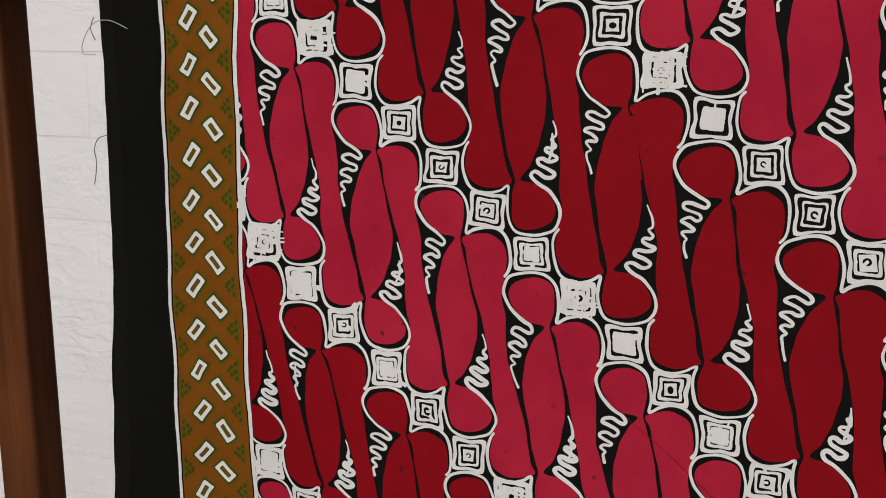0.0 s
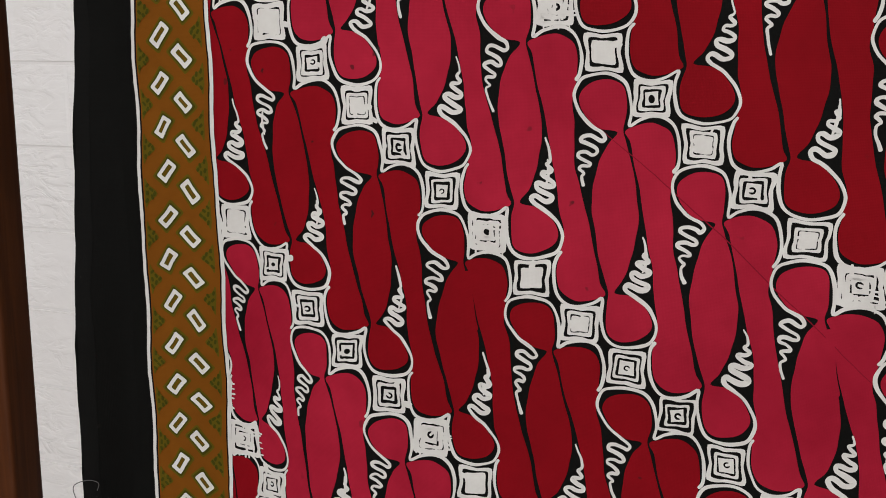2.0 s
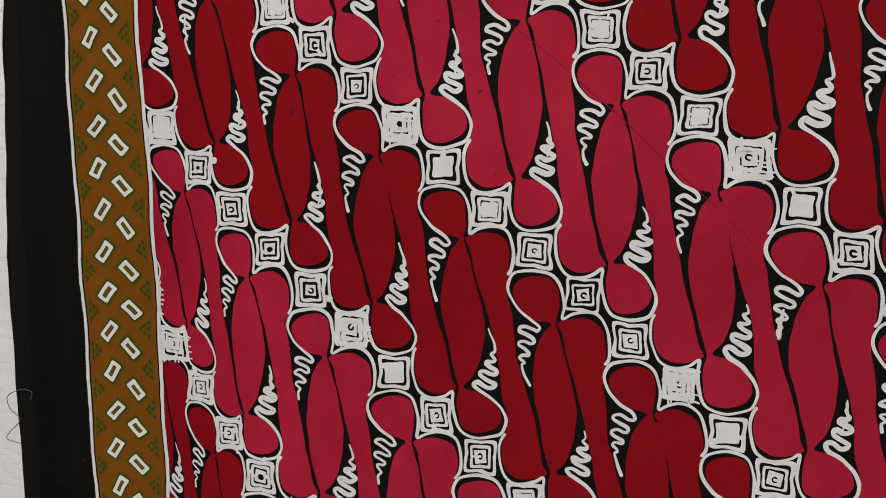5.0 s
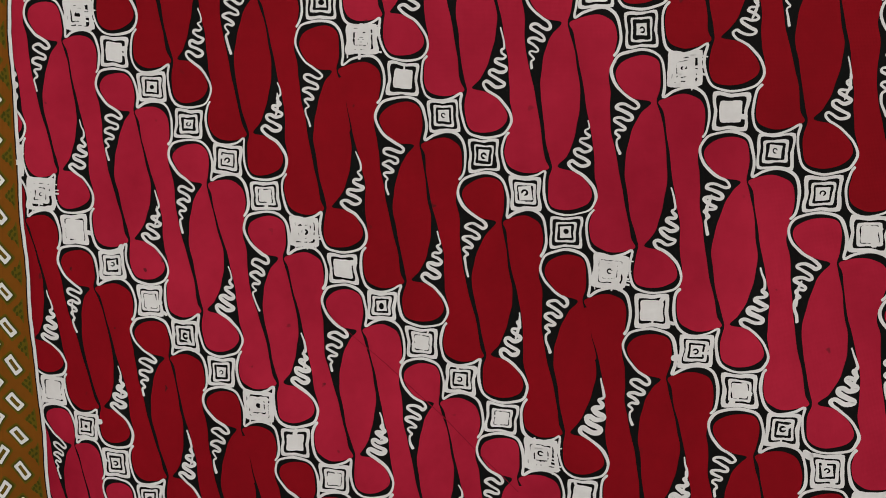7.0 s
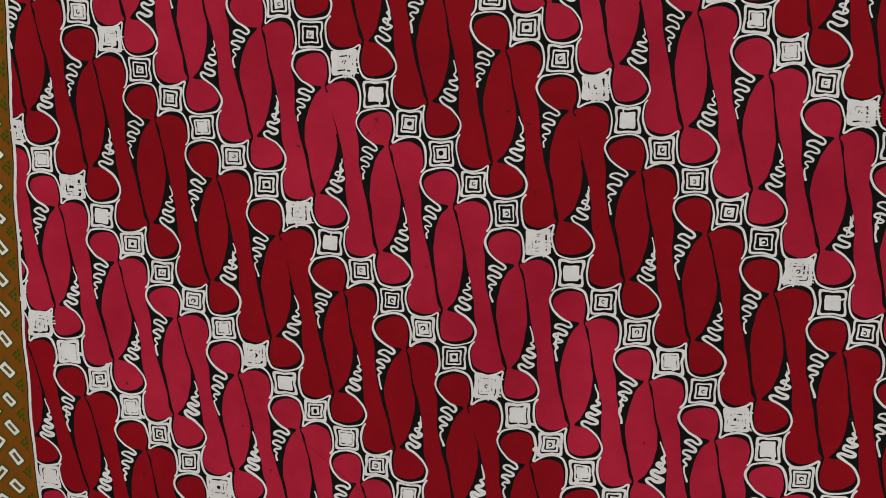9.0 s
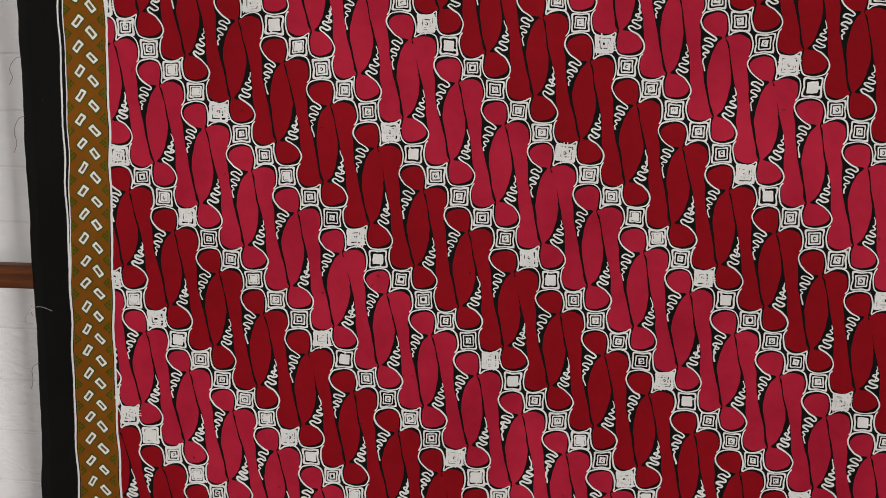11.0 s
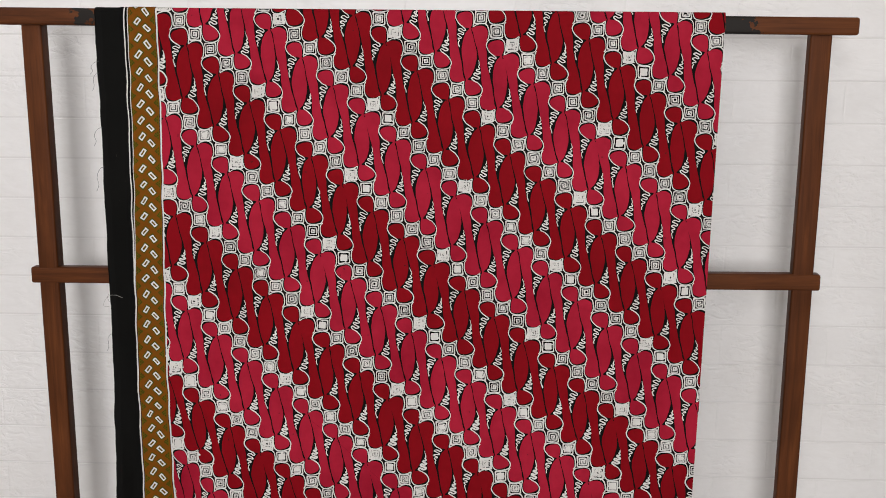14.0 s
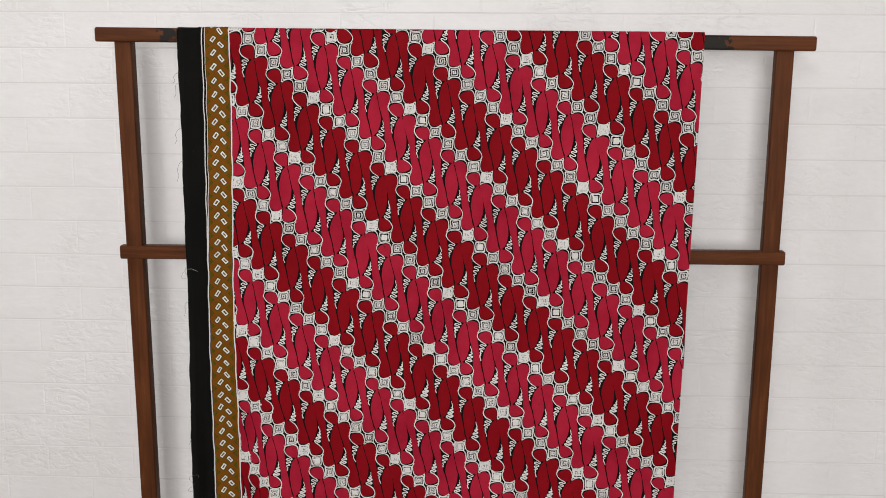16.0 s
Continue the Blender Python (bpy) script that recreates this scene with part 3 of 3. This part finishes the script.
rng = np.random.RandomState(11)
pen = np.random.RandomState(12)
P_FROM, P_TO, Q_FROM, Q_TO = -5, 8, -5, 10
for row in range(Q_FROM, Q_TO):
    rose = row % 2 == 0
    dye, said = (MAT_PINK, "rose red printed petal") if rose else (MAT_DARK, "crimson printed petal")
    for third in range(3 * P_FROM, 3 * P_TO):
        p, q = third / 3, row + 0.5
        x, s = lattice(p, q)
        if not (-0.03 < x < 1.16 and BOTTOM - 0.1 < s < 1.68):
            continue
        for piece in (swan_bent, leaf_bent) if s > 1.39 else (swan, leaf):
            petal = Print()
            petal.add(*stamped(piece, p, q), piece[1], 0.0003)
            petal.link("petal", dye, said)
        if third % 3 == 0 and third > -3 and rng.rand() < 0.7:
            bridge = Print()
            bridge.add(*stamped(smear, p, q), smear[1], 0.0005)
            bridge.link("petal_smear", dye, said)
        for turn in (lambda w: w, turned):
            outline = Print()
            piece = drawn_outline(turn, pen, wax_at(x, s))
            outline.add(*stamped(piece, p, q), piece[1], 0.0006)
            if (turn is turned and pen.rand() < 0.4) or pen.rand() < 0.06:
                v, f = blot(pen)
                v = v if turn is not turned else -v
                outline.add(*stamped((v, f), p, q), f, 0.00075)
            outline.link("petal_outline", MAT_WHITE, "white resist line with a wavy tail")
for row in range(Q_FROM, Q_TO):
    for k in range(6 * P_FROM, 6 * P_TO):
        x, s = lattice(k / 6, row)
        if not (0.06 < x < 1.07 and BOTTOM - 0.03 < s < 1.58):
            continue
        if k % 6 == 0:
            s = s + 0.0010
        whole = None
        kind = 0 if x < line_b(s) + 0.012 else {0: 0, 1: 1}.get(k % 6, 2)
        if kind == 1 and s > 1.08 and rng.rand() < 0.65:
            kind = 2
        full = 0.08 + 0.32 * wax_at(x, s) ** 2 + 0.20 * math.sin(11.0 * x + 6.0 * s) * math.sin(9.0 * s - 5.0 * x + 1.0) + 0.45 * math.exp(-max(0.0, x - 0.10) / 0.07)
        full = min(1.0, max(0.0, full + rng.uniform(-0.15, 0.15)))
        names = ("printed_square", "inner_ring", "core", "stray_stroke")
        for name, pieces in zip(names, seal(kind, rng, full)):
            if not pieces or (whole is None and name != "printed_square"):
                continue
            drawn = Print()
            for v, f in pieces:
                drawn.add(x + v[:, 0] / 1000, s + v[:, 1] / 1000, f, 0.0008)
            ob = drawn.link(name, MAT_WHITE, "white resist square" if whole is None else "", "stuff" if name == "stray_stroke" else "")
            if whole is None:
                whole = ob
            elif ob is not None:
                ob.parent = whole
                ob.matrix_parent_inverse = Matrix.Identity(4)


# The border: a rust strip with olive patches between two white lines, and two columns of white oblong rings.
def strip(left, right, h, name, material, label=""):
    ss = np.concatenate([np.linspace(BOTTOM + 0.001, 1.47, 150), np.linspace(1.474, 1.545, 24)])
    verts, faces = [], []
    for s in ss:
        x = np.linspace(left(s), right(s), 5)
        x, t = wander(x, np.full(5, s))
        verts.extend(place(x, np.full(5, s), h))
    for i in range(len(ss) - 1):
        for j in range(4):
            faces.append((5 * i + j, 5 * i + j + 1, 5 * i + j + 6, 5 * i + j + 5))
    return cloth_part(name, verts, faces, material, label)


strip(lambda s: line_a(s) - 0.012, line_b, 0.0009, "border_ground", MAT_BLACK, "black strip under the border")
strip(lambda s: line_a(s) + 0.0022, lambda s: line_b(s) - 0.0022, 0.0012, "border_band", MAT_BROWN, "rust brown border strip")
# The turned hem is a little lighter than the black ground.
strip(lambda s: 0.0012, lambda s: 0.0110, 0.0003, "hem_fold", MAT_HEM, "slightly lighter black turned hem")


def parted(s):
    """Towards the bar the border's first line parts into two."""
    return smooth01((s - 0.95) / 0.30)


strip(lambda s: line_a(s) - 0.0014 - 0.0030 * parted(s), lambda s: line_a(s) + 0.0010 - 0.0034 * parted(s), 0.0012, "border_line", MAT_WHITE, "white resist line")
strip(lambda s: line_a(s) - 0.0008 + 0.0026 * parted(s), lambda s: line_a(s) + 0.0008 + 0.0022 * parted(s), 0.00135, "border_line", MAT_WHITE, "thin white resist line")
strip(lambda s: line_b(s) - 0.0012, lambda s: line_b(s) + 0.0014, 0.0012, "border_line", MAT_WHITE, "white resist line")


def oblong(long, wide, ring, slant):
    """A rounded oblong ring, drawn at a slant."""
    out, n = [], 28
    for k, (a, b) in enumerate(((long, wide), (long - 2 * ring, wide - 2 * ring))):
        for i in range(n):
            t = 2 * math.pi * i / n
            c, s = math.cos(t), math.sin(t)
            e = 0.36
            px, py = a / 2 * math.copysign(abs(c) ** e, c), b / 2 * math.copysign(abs(s) ** e, s)
            px, py = px * (1 - 0.05 * abs(c) ** 4), py * (1 - 0.14 * abs(s) ** 6)
            out.append((px * math.cos(slant) - py * math.sin(slant), px * math.sin(slant) + py * math.cos(slant)))
    return np.array(out), [[i, (i + 1) % n, n + (i + 1) % n, n + i] for i in range(n)]


class Border(Print):
    def link(self, name, material, label, kind=""):
        v, h = np.concatenate(self.v), np.concatenate(self.h)
        keep = [f for f in self.f if all(BOTTOM < v[i][1] < 1.54 for i in f)]
        return cloth_part(name, place(v[:, 0], v[:, 1], h), keep, material, label, kind)


def border_at(n):
    """Height of the n-th mark of the border."""
    return 0.7330 + 0.0277 * n + 0.0006 * max(0.0, -n - 2)


rng = np.random.RandomState(21)
cells, halo, fleck = Border(), Border(), Border()


def patch(points):
    pts = spline(points, 3, True)
    return pts, [list(range(len(pts)))]


for n in range(-14, 31):
    for col, off, slant in ((0, 0.0190, 53), (1, 0.0345, -49)):
        s = border_at(n + (0.0 if col == 0 else -0.43))
        if not BOTTOM + 0.02 < s < 1.53:
            continue
        x = line_a(s) + off + rng.uniform(-0.0007, 0.0007)
        tilt = radians(slant + rng.uniform(-5, 5))
        v, f = oblong(19.5, 13.5, 13.3 / 2 - 0.2, tilt)
        cells.add(x + v[:, 0] / 1000, s + v[:, 1] / 1000, f, 0.00135)
        v, f = oblong(17.0, 11.0, 1.9, tilt)
        halo.add(x + v[:, 0] / 1000, s + v[:, 1] / 1000, f, 0.0015)
        mark = Border()
        v, f = oblong(14.5 + rng.uniform(-0.8, 0.8), 8.6 + rng.uniform(-0.5, 0.5), 2.65, tilt)
        mark.add(x + v[:, 0] / 1000, s + v[:, 1] / 1000, f, 0.0017)
        mark.link("oblong_ring", MAT_WHITE, "white slanting oblong ring")
        # the half cell between this mark and the strip's edge, with its small flecks
        side = 1 if col == 0 else -1
        edge = line_a(s) + (0.0034 if col == 0 else 0.0487)
        mid = s + 0.0139
        if mid > 1.52:
            continue
        v, f = patch([(edge, mid - 0.0090), (edge + side * 0.0030, mid - 0.0050), (edge + side * 0.0088, mid), (edge + side * 0.0030, mid + 0.0050), (edge, mid + 0.0090)])
        cells.add(v[:, 0], v[:, 1], f if side > 0 else [g[::-1] for g in f], 0.0014)
        for a, b in ((0.0016, -0.0050), (0.0018, 0.0), (0.0018, 0.0048), (0.0046, -0.0024), (0.0048, 0.0024), (0.0068, 0.0)):
            cx, cs = edge + side * a + rng.uniform(-0.0003, 0.0003), mid + b + rng.uniform(-0.0004, 0.0004)
            ang = rng.uniform(0.6, 2.5)
            dx, ds = 0.0008 * math.cos(ang), 0.0008 * math.sin(ang)
            v, f = ribbon([(cx - dx, cs - ds), (cx, cs), (cx + dx, cs + ds)], 0.0017, 2)
            fleck.add(v[:, 0], v[:, 1], f, 0.0016)
cells.link("border_cell", MAT_OCHRE, "ochre cells of the border", "stuff")
halo.link("border_halo", MAT_OLIVE, "olive green outlines", "stuff")
fleck.link("border_fleck", MAT_OLIVE, "olive green flecks", "stuff")


# A pressed-in crease running slantwise over the lower rows, its shade painted in darker rose.
def crease(points, wide, deep):
    c = spline(points, 10)
    c = np.stack(wander(c[:, 0], c[:, 1]), 1)
    d = np.gradient(c, axis=0)
    d /= np.linalg.norm(d, axis=1)[:, None]
    n = np.stack([-d[:, 1], d[:, 0]], 1)
    verts, faces = [], []
    taper = np.sin(np.linspace(0.05, math.pi - 0.05, len(c))) ** 0.5
    for side, h in ((-1, 0.00012), (0, deep), (1, 0.00012)):
        q = c + n * (side * wide * taper / 2)[:, None]
        verts.append(place(q[:, 0], q[:, 1], 0.00025 + h * taper))
    k = len(c)
    for r in range(2):
        faces += [(r * k + i, (r + 1) * k + i, (r + 1) * k + i + 1, r * k + i + 1) for i in range(k - 1)]
    return cloth_part("crease", np.concatenate(verts), faces, MAT_CREASE_SHADE, "thin pressed-in crease with its shade painted in")


crease([(0.318, 0.811), (0.357, 0.777), (0.390, 0.7505), (0.448, 0.699), (0.492, 0.660)], 0.0006, 0.00016)


# Loose threads along the frayed edge.
def thread(points, thick, material):
    cu = bpy.data.curves.new("loose_thread", "CURVE")
    cu.dimensions, cu.bevel_depth, cu.bevel_resolution = "3D", thick, 1
    sp = cu.splines.new("POLY")
    c = spline([p[:3] for p in points], 6)
    sp.points.add(len(c) - 1)
    for k, p in enumerate(c):
        sp.points[k].co = (*p, 1)
    cu.materials.append(material)
    ob = part("loose_thread", cu, cloth)
    ob.matrix_parent_inverse = CLOTH_INV
    return ob


def hanging(s, long, swing, material, thick=0.0003):
    pts = [(0.004, -0.003, s + 0.002), (-0.002, -0.005, s), (-0.004 - 0.5 * swing, -0.006, s - 0.22 * long), (-0.003 - swing, -0.005, s - 0.45 * long),
           (-0.004 - 0.4 * swing, -0.006, s - 0.72 * long), (-0.006 - 0.8 * swing, -0.005, s - long)]
    return thread(pts, thick, material)


hanging(1.412, 0.020, 0.006, MAT_THREAD)
hanging(1.392, 0.028, 0.003, MAT_THREAD)
hanging(1.300, 0.030, 0.007, MAT_THREAD)
hanging(1.232, 0.040, 0.006, MAT_THREAD)
hanging(0.935, 0.030, 0.002, MAT_THREAD)
thread([(0.024, -0.004, 1.003), (0.012, -0.006, 1.008), (0.000, -0.006, 1.006), (-0.008, -0.006, 0.996), (-0.009, -0.006, 0.988), (0.000, -0.005, 0.987)], 0.0003, MAT_THREAD_PALE)
thread([(0.000, -0.005, 1.010), (-0.002, -0.006, 1.003), (0.001, -0.006, 0.996)], 0.0003, MAT_THREAD)
thread([(0.012, -0.020, 0.550), (0.014, -0.021, 0.556), (0.006, -0.022, 0.557), (-0.006, -0.021, 0.551), (-0.004, -0.022, 0.543), (0.004, -0.022, 0.536), (-0.006, -0.021, 0.526), (-0.010, -0.020, 0.520), (0.002, -0.020, 0.518)], 0.0003, MAT_THREAD)
hanging(0.640, 0.020, 0.003, MAT_THREAD)


# ---- foam bricks of the wall ----
def brick_mesh(seed, long):
    """A pillowy foam brick with an uneven split face, its back at y = 0."""
    r = np.random.RandomState(seed)
    nx, nz, deep = 8, 3, 0.0012
    w, hgt = long - 0.0001, ROW - JOINT
    verts, faces = [], []
    across = [-w / 2, -w / 2 + 0.003] + [w * (k / 6 - 0.5) for k in range(1, 6)] + [w / 2 - 0.003, w / 2]
    for j in range(nz + 1):
        for i, x in enumerate(across):
            z = -hgt / 2 + 0.0011 + j / nz * (hgt - 0.0022)
            sunk = 0.0005 if i in (0, nx) else 0.0002 if j in (0, nz) else r.uniform(-0.0003, 0.0003)
            verts.append((x, -deep + sunk, z))
    c = nx + 1
    for j in range(nz):
        for i in range(nx):
            faces.append((j * c + i, j * c + i + 1, (j + 1) * c + i + 1, (j + 1) * c + i))
    base = len(verts)
    verts += [(-w / 2, 0.004, -hgt / 2), (w / 2, 0.004, -hgt / 2), (w / 2, 0.004, hgt / 2), (-w / 2, 0.004, hgt / 2)]
    b, rr, t, l = [list(range(0, c)), [j * c + nx for j in range(nz + 1)], [nz * c + i for i in range(c)][::-1], [j * c for j in range(nz + 1)][::-1]]
    for k, ring in enumerate((b, rr, t, l)):
        faces.append([base + (k + 1) % 4, *ring[::-1], base + k][::1])
    return mesh_from("brick", verts, faces, MAT_FOAM, False)


VARIANTS = [brick_mesh(40 + k, LEN) for k in range(8)]
rng = np.random.RandomState(5)
far_v, far_f = [], []
for n in range(-14, 20):
    z = Z_SEAM - ROW * (n + 0.5)
    if not 0.04 < z < 2.76:
        continue
    for k in range(-11, 20):
        x = X_SEAM + LEN * (k + (0.5 if n % 2 == 1 else 0.0) + 0.5)
        if not -2.5 < x < 3.5:
            continue
        if -0.95 < x < 2.0 and 0.28 < z < 1.80:
            ob = new("brick", VARIANTS[rng.randint(8)])
            ob.parent = wall_north
            ob.matrix_basis = pose(x, WALL_Y + 0.0035, z) @ pose(0, 0, 0, 0, 180 * rng.randint(2), 0)
        else:
            me = VARIANTS[rng.randint(8)]
            o = len(far_v)
            far_v.extend([(v.co.x + x, v.co.y + WALL_Y + 0.0035, v.co.z + z) for v in me.vertices])
            far_f.extend([[i + o for i in p.vertices] for p in me.polygons])
ob = new("brick_field", mesh_from("brick_field", far_v, far_f, MAT_FOAM, True))
ob.parent = wall_north
tagged(ob, "white foam bricks", kind="stuff")
